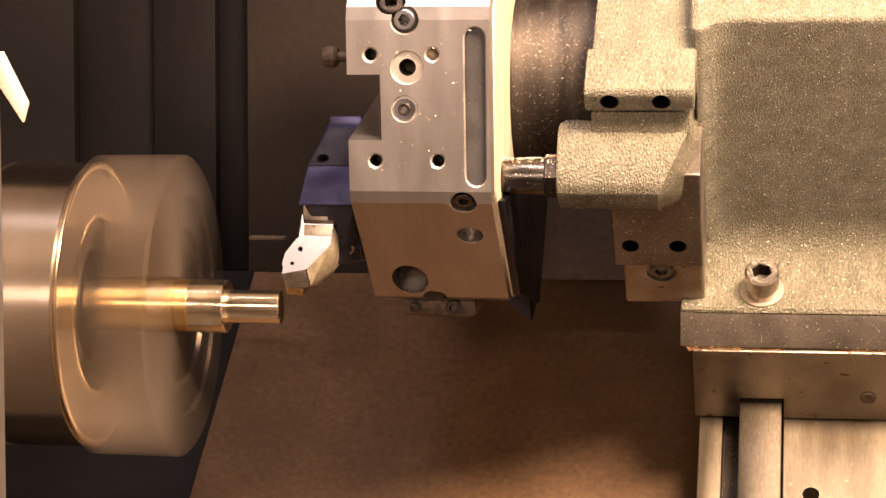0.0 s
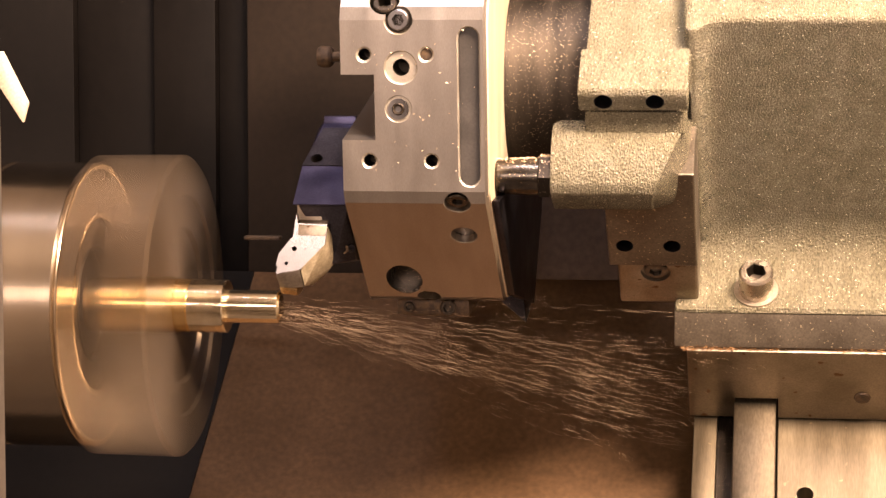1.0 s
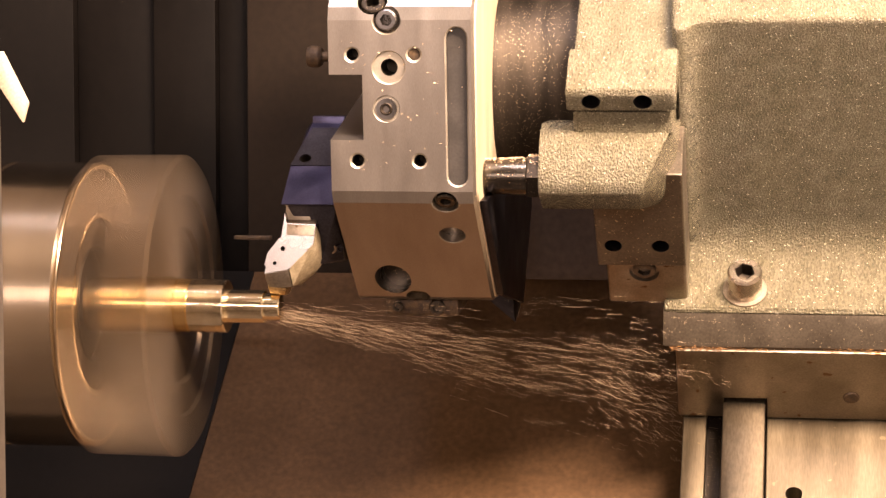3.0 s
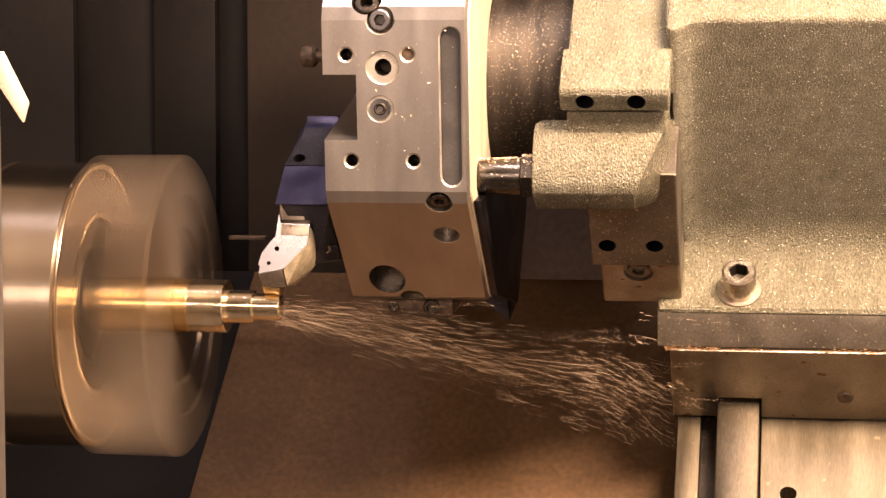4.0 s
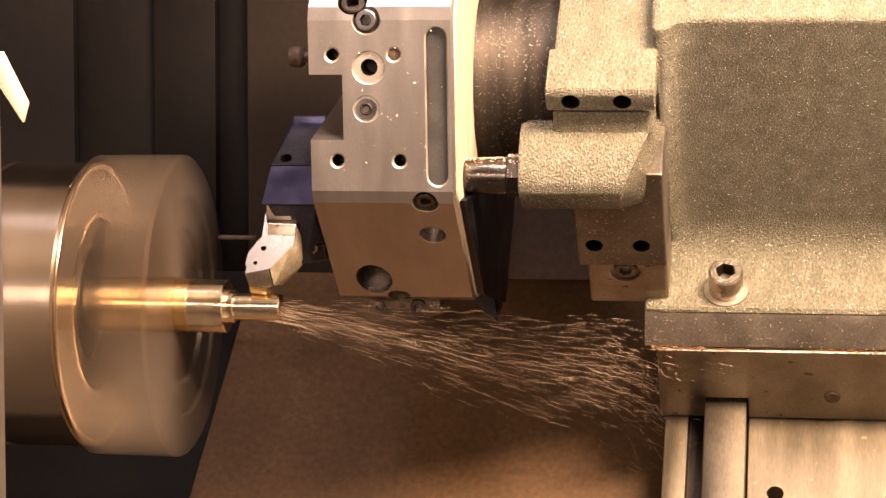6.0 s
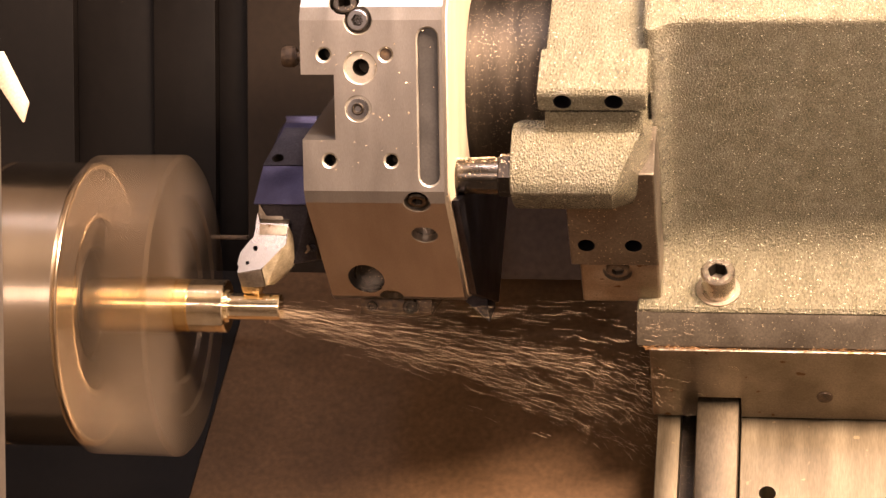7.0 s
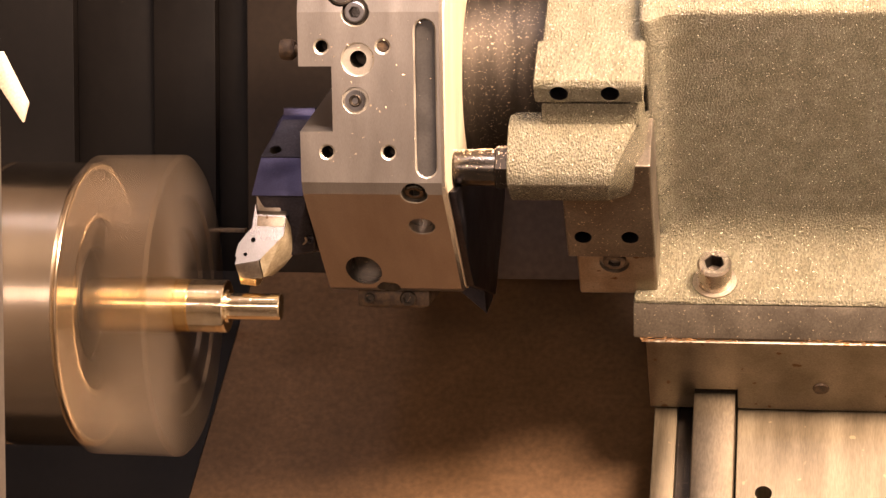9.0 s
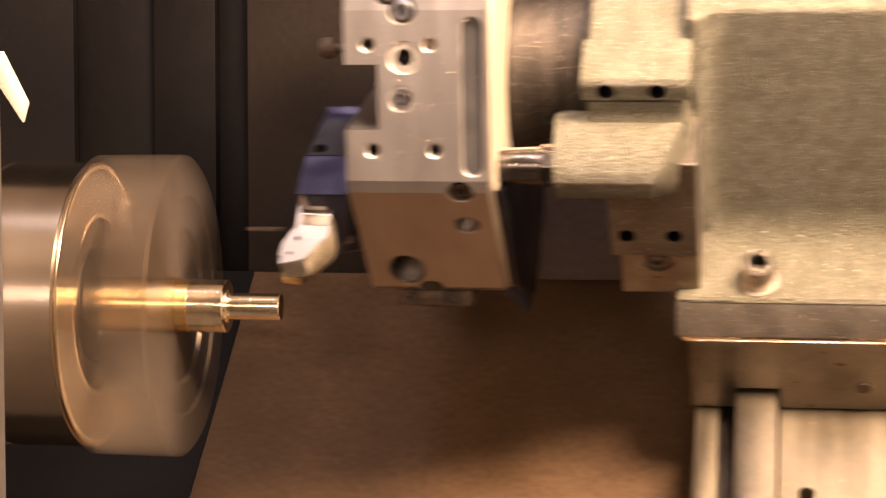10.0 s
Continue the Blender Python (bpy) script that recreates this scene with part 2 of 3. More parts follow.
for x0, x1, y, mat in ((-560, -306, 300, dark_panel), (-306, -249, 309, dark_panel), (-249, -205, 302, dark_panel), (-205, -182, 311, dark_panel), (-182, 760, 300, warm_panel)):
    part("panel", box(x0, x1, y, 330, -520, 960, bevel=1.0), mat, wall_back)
# the fixed sheet below the chuck, ending in a sloping edge
bm = bmesh.new()
vs = [XUN(-560, 205, -213.6), XUN(-177, 205, -213.6), XUN(-205, -260, -213.6), XUN(-560, -260, -213.6)]
lo = [v + Vector((0, 0.8, -0.8)) for v in vs]
a = [bm.verts.new(v) for v in vs]
b = [bm.verts.new(v) for v in lo]
bm.faces.new(a), bm.faces.new(b)
for i in range(4):
    bm.faces.new((a[i], a[(i + 1) % 4], b[(i + 1) % 4], b[i]))
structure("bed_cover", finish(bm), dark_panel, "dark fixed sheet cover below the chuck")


# ---- spindle: chuck, jaws and brass bar ----
def build_chuck():
    ck = thing("lathe_chuck", "spinning turned-steel chuck with three broad top jaws, blurred by its speed", "lathe chuck")
    R = 80.0
    part("body", revolve([(-330, 0), (-330, R - 1), (-246, R - 1), (-245, R), (-243.5, R), (-243, R - 1.2), (-240, R - 1.2), (-239, R), (-197.5, R),
                          (-194, R - 3.5), (-194, 52), (-195, 51), (-194, 50), (-194, 49), (-197, 47.5), (-197, 33), (-204, 31), (-204, 0)], 128), chuck_steel, ck)
    # beads added on the face round the dark bore, coloured bright as highlight arcs
    for r, w in ((78.0, 2.2), (50, 2.0)):
        bead = [(-194.6, r - w)] + [(-194.6 + 1.0 * math.sin(radians(a)), r - w * math.cos(radians(a))) for a in (30, 60, 90, 120, 150)] + [(-194.6, r + w)]
        part("face_ring", revolve(bead, 128, closed=True), ring_steel, ck, "bright ring added as a highlight arc on the chuck face")
    part("bore", revolve([(-203.6, 0), (-203.6, 32.8), (-196.4, 32.8), (-196.4, 31.6), (-203, 31.6), (-203, 0)], 96), bore_shade, ck, "chuck bore with its shade painted dark")
    jaw = [(-193.5, 30), (-193.5, 84), (-146, 84.5), (-144, 82), (-144, 62), (-146, 60.5), (-146, 44), (-148.5, 42.5), (-148.5, 16.2), (-193.5, 16.2)]
    for k in range(3):
        part("jaw", revolve(jaw, 20, 120 * k - 19, 120 * k + 19, closed=True), jaw_steel, ck, "soft steel top jaw")
    return ck


chuck = build_chuck()
brass_bar = thing("brass_bar", "shiny turned brass bar gripped in the spinning chuck", "workpiece")
part("stock", revolve([(-200, 0), (-200, 14.98), (-141.5, 14.98), (-141.2, 14.5), (-141.2, 0)], 96), raw_brass, brass_bar, "drawn bar stock")
part("collar", revolve([(-141.2, 0), (-141.2, 14.6), (-140.7, 14.98), (-121, 14.98), (-120.3, 14.3), (-120.3, 0)], 96), brass, brass_bar)
part("spigot", revolve([(-120.4, 0), (-120.4, 7.45), (-90.6, 7.45), (-90, 6.9), (-90, 0)], 96), brass, brass_bar)
brass_skin = part("turned_step", revolve([(-121.5, 7.4), (-121.5, 9.28), (-90.4, 9.28), (-90.0, 8.9), (-90.0, 7.4)], 96, closed=True), brass, brass_bar, "thicker step being turned away")


# ---- turret ----
YT, ZT, ALPHA, RT = 87.13, 125.23, 6.3, 120.71


def facet(k):
    """The frame of facet k of the turret: its point at x, v along it (downwards at the front), h out of it."""
    a = radians(ALPHA + 45 * k)
    nrm, dn = Vector((0, -math.cos(a), -math.sin(a))), Vector((0, math.sin(a), -math.cos(a)))
    o = Vector((0, YT, ZT)) + nrm * RT
    return (lambda x, v, h=0.0: o + Vector((x, 0, 0)) + dn * v + nrm * h), nrm, dn


def build_turret():
    tr = thing("tool_turret", "eight-sided ground steel tool turret disc with drilled faces", "tool turret")
    pro = []
    for k in range(8):
        at, _, _ = facet(k)
        for v in (-46.0, 46.0):
            p = at(0, v)
            pro.append((p.y, p.z))
    cut = []
    F0, n0, d0 = facet(0)
    F1, n1, d1 = facet(1)
    F2, n2, d2 = facet(2)
    F3, n3, d3 = facet(3)
    Fm, nm, dm = facet(-1)

    def bore(F, n, x, v, r, depth, cone=0.0, way=None):
        # a countersunk bore; with an inner bore where depth is a list of (radius, depth)
        prof = [(-2, 0), (-2, r + cone), (0, r + cone), (cone, r)] if cone else [(-2, 0), (-2, r)]
        for rr, dd in (depth if isinstance(depth, list) else [(r, depth)]):
            prof += [(prof[-1][0], rr)] if prof[-1][1] != rr else []
            prof += [(dd, rr)]
        bm = revolve(prof + [(prof[-1][0], 0)], 36)
        # deeper faces get their own, mostly darker colour as the bore's shade
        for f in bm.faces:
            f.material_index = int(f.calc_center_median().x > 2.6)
        cut.append((on_axis(bm, F(x, v, 0) - (way or -n) * (12 if way else 0), way or -n), [rim_steel, (pin_steel if way else steel_dull) if F is F1 else bore_shade]))
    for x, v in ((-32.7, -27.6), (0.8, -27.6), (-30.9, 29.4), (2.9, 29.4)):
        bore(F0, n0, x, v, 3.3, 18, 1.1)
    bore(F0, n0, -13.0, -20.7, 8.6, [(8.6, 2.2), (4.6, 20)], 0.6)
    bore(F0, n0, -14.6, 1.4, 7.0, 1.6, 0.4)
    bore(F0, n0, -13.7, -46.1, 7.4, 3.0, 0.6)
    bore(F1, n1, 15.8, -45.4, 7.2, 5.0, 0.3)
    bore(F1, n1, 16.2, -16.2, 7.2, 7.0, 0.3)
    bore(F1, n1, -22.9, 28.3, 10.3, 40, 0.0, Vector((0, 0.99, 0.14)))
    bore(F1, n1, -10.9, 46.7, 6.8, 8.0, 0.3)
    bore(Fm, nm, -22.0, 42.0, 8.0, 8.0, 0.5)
    # rounded slot near the right rim
    sl = []
    for i in range(9):
        sl.append((23.5 + 5.4 * math.cos(radians(180 + 180 * i / 8)), -36.5 + 5.4 * math.sin(radians(180 + 180 * i / 8))))
    for i in range(9):
        sl.append((23.5 + 5.4 * math.cos(radians(180 * i / 8)), 37.5 + 5.4 * math.sin(radians(180 * i / 8))))
    def stadium(grow, h):
        return [F0(23.5 + (x - 23.5) * (5.4 + grow) / 5.4, v + (grow * (v + 36.5) / 5.4 if i < 9 else grow * (v - 37.5) / 5.4), h) for i, (x, v) in enumerate(sl)]
    cut.append((hull(stadium(0, 2) + stadium(0, -4.5), 0), slot_shade))
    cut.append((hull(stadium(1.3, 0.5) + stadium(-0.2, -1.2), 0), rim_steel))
    # floor of the slot, coloured darker for the shade in it
    part("slot_floor", hull(stadium(-0.05, -4.6) + stadium(-0.05, -3.9), 0), slot_shade, tr, "grey slot floor with shade in its colour")
    # notches in the left rim: one on each facet, with a sloping floor
    for k in range(8):
        F, n, d = facet(k)
        if k in (1,):
            continue
        deep = 96 if k == 0 else 45
        low = 18.6 - deep * 0.16
        pts = [F(-60, -17, 2), F(-27.4, -17, 2), F(-27.4, 18.6, 2), F(-60, 18.6, 2),
               F(-60, -17, -deep), F(-27.4, -17, -deep), F(-27.4, low, -deep), F(-60, low, -deep)]
        cut.append(hull(pts, 0))
    body = prism(pro, -45.5, 33.0, XYZ, 0.0, done=False)
    bmesh.ops.recalc_face_normals(body, faces=body.faces)
    rim = [e for e in body.edges if all(abs(v.co.x - 33.0) < 0.01 for v in e.verts)]
    bmesh.ops.bevel(body, geom=rim, offset=1.6, segments=1, affect="EDGES")
    disc = carve("disc", finish(body), cut, steel)
    part("disc", disc, steel, tr)
    part("end_face", prism([(YT + (y - YT) * 0.985, ZT + (z - ZT) * 0.985) for y, z in pro], 32.9, 34.0, XYZ), end_steel, tr, "rough turned end face")
    part("boss", on_axis(revolve([(34.2, 0), (34.2, 57), (36, 56), (82, 56), (82, 50), (92, 50), (92, 0)], 128), (0, YT, ZT), (1, 0, 0)), steel_dark, tr, "oily dark steel boss speckled with chips")
    sides = [F1(0, -46, -2), F1(0, 45, -1.5), F2(0, -20, -3), F2(0, 6, 4), F2(0, 42, 20), F3(0, 0, 6), F3(0, 40, -4), Vector((0, YT + 10, ZT - 58)), Vector((0, YT - 40, ZT - 62))]
    part("side_plate", hull([p + Vector((x, 0, 0)) for p in sides for x in (34.3, 38.5)], 0.6), black_oxide, tr, "black oily side plate")
    # screws and plugs
    plug = part("plug", cylinder(F0(-14.6, 1.4, -1.6), n0, 5.6, 1.9, 36), steel_bright, tr)
    part("plug_core", on_axis(revolve([(0, 1.6), (0, 3.4), (0.5, 3.4), (0.9, 2.8), (0.5, 1.6)], 32, closed=True), F0(-14.6, 1.4, 0.3), n0), steel_dark, plug)
    socket_screw("screw", F0(-13.7, -46.1, -3.0), n0, 5.6, 4.2, steel_bright, tr)
    socket_screw("screw", F1(15.8, -45.4, -6.0), n1, 5.6, 4.6, pin_steel, tr)
    part("plug", cylinder(F1(16.2, -16.2, -6.8), n1, 7.0, 2.0, 36), steel_bright, tr)
    part("set_screw", cylinder(F0(0.8, -27.6, -5), n0, 3.1, 3.0, 24), rust, tr, "rusty set screw")
    socket_screw("screw", Fm(-22.0, 42.0, -8.0), nm, 6.5, 7.0, steel_dark, tr)
    # tool block on the lowest facet
    block = part("tool_block", hull([F2(x, v, h) for x in (-32, 10) for v in (-38, 20) for h in (0.2, 11)] + [F2(-20, -34, 13), F2(5, -34, 13)], 0.8), rust, tr, "brown stained tool block")
    socket_screw("screw", F2(-25, -39, 6), -d2, 3.0, 2.5, pin_steel, block)
    socket_screw("screw", F2(-2, -39, 6), -d2, 4.6, 2.5, pin_steel, block)
    part("tool_block", hull([F2(14, -6, 0.2), F2(37, -2, 0.2), F2(37, 40, 0.2), F2(14, 40, 0.2), F2(38, 4, 24), F2(36, 46, 24), F2(28, 8, 14)], 0.8), black_oxide, tr, "black tool block")
    return tr


turret = build_turret()


# ---- tool holder and tool on the turret's left side ----
def build_tool():
    th = thing("tool_holder", "blued steel tool holder clamped beside the turret", "tool holder")
    # the body lies along the slide; its front has two slopes
    pro = [(-16, 58), (-9, 79), (14, 99), (20, 104.5), (24, 98), (40, 80), (40, 56), (10, 56)]
    bm = bmesh.new()
    left = {(-16, 58): -76.5, (-9, 79): -72.5, (14, 99): -65, (20, 104.5): -65}
    v0 = [bm.verts.new((left.get(p, -70), *p)) for p in pro]
    v1 = [bm.verts.new((-46.2, *p)) for p in pro]
    bm.faces.new(v0), bm.faces.new(v1)
    for i in range(len(pro)):
        j = (i + 1) % len(pro)
        bm.faces.new((v0[i], v0[j], v1[j], v1[i]))
    body = carve("body", finish(bm, 0.4), [cylinder(XYZ(-65, -9, 86), (0, 0.75, -0.66), 3.4, 14, 28)], blued, bore_shade)
    part("body", body, blued, th)
    # black overlay added to shade the body's upper slope; no separate part
    part("shaded_slope", carve("shaded_slope", hull([XYZ(-72.6, -9.6, 79.4), XYZ(-46.4, -9.6, 79.4), XYZ(-65.4, 13.6, 99.6), XYZ(-46.4, 13.6, 99.6), XYZ(-70, -2, 74), XYZ(-46.4, -2, 74), XYZ(-65, 20, 94), XYZ(-46.4, 20, 94)], 0.3), [cylinder(XYZ(-65, -11, 88), (0, 0.75, -0.66), 3.4, 14, 28)], black_oxide, bore_shade), black_oxide, th, "black overlay shading the holder's upper slope, with a bored hole")
    part("cap", box(-65.5, -47.5, 17, 26, 99, 106, bevel=0.4), blued, th)
    clamp = part("clamp", hull([XYZ(-75, -8, 57.8), XYZ(-46.4, -8, 57.8), XYZ(-75, 36, 57.8), XYZ(-46.4, 36, 57.8), XYZ(-58, 2, 24), XYZ(-46.4, 10, 26), XYZ(-46.4, 36, 24), XYZ(-64, 34, 26), XYZ(-74, 4, 49)], 0.5), black_oxide, th, "black clamp body")
    socket_screw("clamp_screw", XYZ(-52, 4.5, 33), (0, -1, -0.3), 3.0, 2.0, rust, clamp, "rusty clamp screw")
    socket_screw("clamp_screw", XYZ(-47.5, 4.5, 33), (0, -1, -0.3), 2.2, 1.6, black_oxide, clamp)
    tl = thing("cutting_tool", "bright steel turning tool with a clamped cutting insert", "cutting tool")
    # head: a plate with a bevelled nose, thick to the back
    out = [(-86.8, 19.6), (-85.9, 23.4), (-86.8, 24.6), (-85.2, 31.0), (-79.2, 38.6), (-77.6, 39.8), (-75.9, 52.8), (-74.8, 47.4), (-58.4, 47.0), (-59.6, 36.0), (-73.2, 22.2)]
    bm = bmesh.new()
    f = [bm.verts.new((x, -12.5 + max(0.0, (z - 20) * 0.12), z)) for x, z in out]
    bk = [bm.verts.new((x + 2.4, 3.5, z + (-2.0 if z < 30 else 0))) for x, z in out]
    bm.faces.new(f), bm.faces.new(bk)
    for i in range(len(out)):
        j = (i + 1) % len(out)
        bm.faces.new((f[i], f[j], bk[j], bk[i]))
    head = carve("head", finish(bm, 0.0), [cylinder(XYZ(-76.6, -14.5, 33.4), (0, 1, 0), 1.4, 12, 20), cylinder(XYZ(-81.0, -14.5, 25.4), (0, 1, 0), 1.05, 12, 20)], steel_bright, bore_shade)
    part("head", head, steel_bright, tl)
    part("shank", box(-76, -62, -6, 14, 44, 60, bevel=0.6), steel_dull, tl)
    part("nose", hull([XYZ(-86.7, -12.4, 19.3), XYZ(-73.4, -12.4, 21.9), XYZ(-80.0, -12.0, 20.4), XYZ(-85.2, -8.8, 11.8), XYZ(-79.4, -10.0, 11.6), XYZ(-71.9, -8.6, 12.0), XYZ(-86, 6, 12.6), XYZ(-72, 6, 11.8), XYZ(-84, 6, 19), XYZ(-72, 6, 20)], 0.35), steel_dull, tl, "stained steel tool nose")
    part("side_block", hull([XYZ(-73.0, -12.2, 22.2), XYZ(-59.6, -10.4, 35.8), XYZ(-58.4, -9.0, 46.8), XYZ(-56.0, 4, 34.5), XYZ(-55.6, 5, 30.6), XYZ(-56.6, 4, 25), XYZ(-61.5, 4, 18.6), XYZ(-63.4, 3, 18.0), XYZ(-69.8, 4, 11.8), XYZ(-71.7, -8, 12.4)], 0.5), stained_flank, tl, "stained steel flank with the side light's gold in its colour")
    part("recess_lip", hull([XYZ(-74.6, -9.2, 47.2), XYZ(-58.6, -9.2, 46.8), XYZ(-74.6, -10.6, 40.8), XYZ(-59.4, -10.6, 40.4), XYZ(-74.6, 0, 53), XYZ(-58.6, 0, 52.6)], 0.3), steel_dull, tl, "shaded step below the clamp")
    part("insert", hull([XYZ(-85.8, -8.0, 12.0), XYZ(-75.6, -8.0, 11.2), XYZ(-86.2, 5.2, 11.8), XYZ(-75, 5.2, 11), XYZ(-85.6, -4, 8.0), XYZ(-77, -4, 7.0), XYZ(-86.4, 5.4, 7.6), XYZ(-77, 5.4, 6.8)], 0.25), carbide, tl, "worn brassy cutting insert")
    return th, tl


holder, tool = build_tool()


# ---- cross slide: the big casting, its arm and blocks ----
def arc(cx, cy, r, a0, a1, n):
    return [(cx + r * math.cos(radians(a0 + (a1 - a0) * i / n)), cy + r * math.sin(radians(a0 + (a1 - a0) * i / n))) for i in range(n + 1)]


def build_slide():
    cs = thing("cross_slide", "rough grey-painted cast iron cross slide with a bolted flange", "cross slide")
    # main block: front edge, face under it, fillet and flange
    pro = [(240, 109)] + arc(118.5, 105.5, 3.5, 90, 180, 5) + [(115, -49)] + [(115 - 20 + 20 * math.cos(radians(a)), -49 - 20 + 20 - 20 * math.sin(radians(a))) for a in (15, 35, 55, 75, 90)] + [(61, -69), (59, -71), (59, -88), (240, -88)]
    # a raised rib runs down the left edge and slopes off into the face
    m = len(pro)
    bm = bmesh.new()
    rings = []
    for x, d in ((135, 5), (136, 10), (138, 13), (140, 13), (142, 11.6), (144, 9.2), (146.5, 6.0), (149, 3.5), (153, 1.3), (158, 0.3), (164, 0)):
        rings.append([bm.verts.new(XUN(x, u - (d if 110 < u < 117 and -60 < n < 108 else d * 0.6 if 96 < u < 117 and n <= -60 else 0), n + (d * 0.45 if n > 100 else 0))) for u, n in pro])
    rings.append([bm.verts.new(XUN(420, *p)) for p in pro])
    bm.faces.new(rings[0]), bm.faces.new(rings[-1])
    for p, q in zip(rings, rings[1:]):
        for i in range(m):
            j = (i + 1) % m
            bm.faces.new((p[i], p[j], q[j], q[i]))
    part("casting", finish(bm, 0, 40), cast_paint, cs)
    part("flange", box(127.0, 160.0, 59.2, 122, -87.5, -69.3, XUN, 1.2), cast_paint, cs)
    part("lip", prism([(59.9, -71.0), (46.6, -88.0), (90, -88.0), (90, -71.0)], 126.6, 420, XUN, 0.6), stop_steel, cs, "machined front lip of the casting")
    # raised part behind the arm
    part("shoulder", prism([(96, 70), (96, 97), (99, 100), (240, 100), (240, 70)], 82.5, 139.0, XUN, 2.0, 3), cast_paint, cs)
    pad = prism([(68, 86.6), (68, 98.5), (70, 101.5), (101, 101.5), (103, 86.6)], 80.0, 138.5, XUN, 1.2, 3)
    # hole walls are coloured black to stand for their shade
    holes = [cylinder(XUN(x, 66, 93.6), (0, 0.70710678, 0.70710678), 5.0, 26, 28) for x in (93.5, 121.0)]
    part("pad", carve("pad", pad, holes, cast_paint, black_oxide), cast_paint, cs)
    part("neck", prism([(-4, 97.5), (-5, 101), (-9, 109), (60, 112), (60, 97)], 83.0, 136.0, XYZ, 0.8), cast_paint, cs)
    # the arm's nose: round above, flat below
    nose = [(44, 104), (4, 102.5), (-3, 99), (-9, 90), (-13, 78), (-13.5, 70), (-11, 64.5), (-2, 60), (10, 55.5), (44, 55)]
    bm = bmesh.new()
    skew = [119.0 + max(0.0, min(1.0, (z - 63) / 41)) * 18.5 for y, z in nose]
    v0 = [bm.verts.new((64.5, y, z)) for y, z in nose]
    v1 = [bm.verts.new((x, y, z)) for x, (y, z) in zip(skew, nose)]
    bm.faces.new(v0), bm.faces.new(v1)
    for i in range(len(nose)):
        j = (i + 1) % len(nose)
        bm.faces.new((v0[i], v0[j], v1[j], v1[i]))
    part("arm", finish(bm, 1.2, segs=3), cast_paint, cs)
    part("web", hull([XYZ(x - 1.0, y + 1.5, z) for x, (y, z) in zip(skew, nose)] + [XYZ(139, 60, 106), XYZ(139, 60, 60)], 0.5), cast_paint, cs)
    # pin pressed into the arm
    ax = (1, 0, 0)
    pin = part("pin", on_axis(revolve([(33.5, 0), (33.5, 8.0), (35.5, 9.7), (58, 10.2), (58, 0)], 48), (0, 0, 73.5), ax), pin_steel, cs, "oily ground steel pin")
    nut = on_axis(revolve([(57.5, 0), (57.5, 11.5), (58.3, 12.6), (63, 12.6), (64.6, 12.6), (64.6, 0)], 6), (0, 0, 73.5), ax)
    for e in nut.edges:
        e.smooth = False
    part("nut", nut, steel_dark, pin)
    # blocks under the arm
    up = box(90, 140.5, 65, 130, -37.5, 40, XUN, 1.0)
    # black walls of these holes paint in the shade
    part("stop_block", carve("stop_block", up, [cylinder(XUN(x, 60, -20), (0, 0.70710678, 0.70710678), 5.0, 22, 28) for x in (99.7, 126.6)], stop_steel, black_oxide), stop_steel, cs, "stained steel stop block")
    low = box(94.7, 140.5, 67, 130, -73, -37.8, XUN, 1.6)
    stop_plate = part("stop_plate", carve("stop_plate", low, [cylinder(XUN(116.2, 60, -45), (0, 0.70710678, 0.70710678), 8.6, 10, 36)], steel_dull), steel_dull, cs, "grey steel stop plate")
    socket_screw("screw", XUN(116.2, 70.2, -45), (0, -0.70710678, -0.70710678), 6.6, 3.0, rust, stop_plate, "rusty countersunk screw")
    # flange bolt
    nn = Vector((0, -0.70710678, 0.70710678))
    part("washer", cylinder(XUN(173.5, 74, -69.05), nn, 12.8, 1.2, 40), steel_dull, cs)
    socket_screw("bolt", XUN(173.5, 74, -68), nn, 10.0, 16.5, bolt_steel, cs, "worn steel socket-head bolt")
    # rusty joint and gib block below
    part("joint", box(130.5, 420, 47.0, 120, -89.9, -88.3, XUN, 0), rust, cs, "rusty joint line")
    gib = box(133.8, 420, 45, 120, -154, -90.0, XUN, 1.0)
    gib_block = part("gib_block", carve("gib_block", gib, [box(161.0, 186.8, 30, 140, -170, -134.5, XUN, 0)], gib_steel), gib_steel, cs, "stained steel gib block")
    part("stud", cylinder(XUN(236, 45.5, -131.8), (0, -0.70710678, -0.70710678), 5.2, 1.6, 24, 4.4), rust, gib_block, "rusty stud end")
    return cs


slide = build_slide()


# ---- saddle: ways, rail and cover ----
def build_saddle():
    sd = thing("saddle", "machine saddle with scraped steel ways and a brown oily cover", "saddle")
    part("way", box(136.6, 150.4, -260, 200, -175, -155, XUN, 0.6), way_steel, sd)
    part("groove", box(150.6, 160.4, -260, 200, -178, -168, XUN, 0), steel_dark, sd)
    part("rail", box(160.6, 185.6, -260, 200, -178, -139, XUN, 1.0), rail_steel, sd, "ground steel guide rail")
    wp = box(186.6, 420, -260, 200, -175, -155, XUN, 0.6)
    part("way_plate", carve("way_plate", wp, [cylinder(XUN(203.1, -9.1, -150), (0, 0.70710678, -0.70710678), 5.0, 20, 28)], way_steel), way_steel, sd)
    part("cover", box(-230, 136.4, -260, 206, -217, -215, XUN, 0.4), brown_cover, sd, "brown oily sheet cover")
    part("rear_plate", box(10, 96, 240, 262, -4, 90, XYZ, 0.8), grey_panel, sd)
    return sd


saddle = build_saddle()


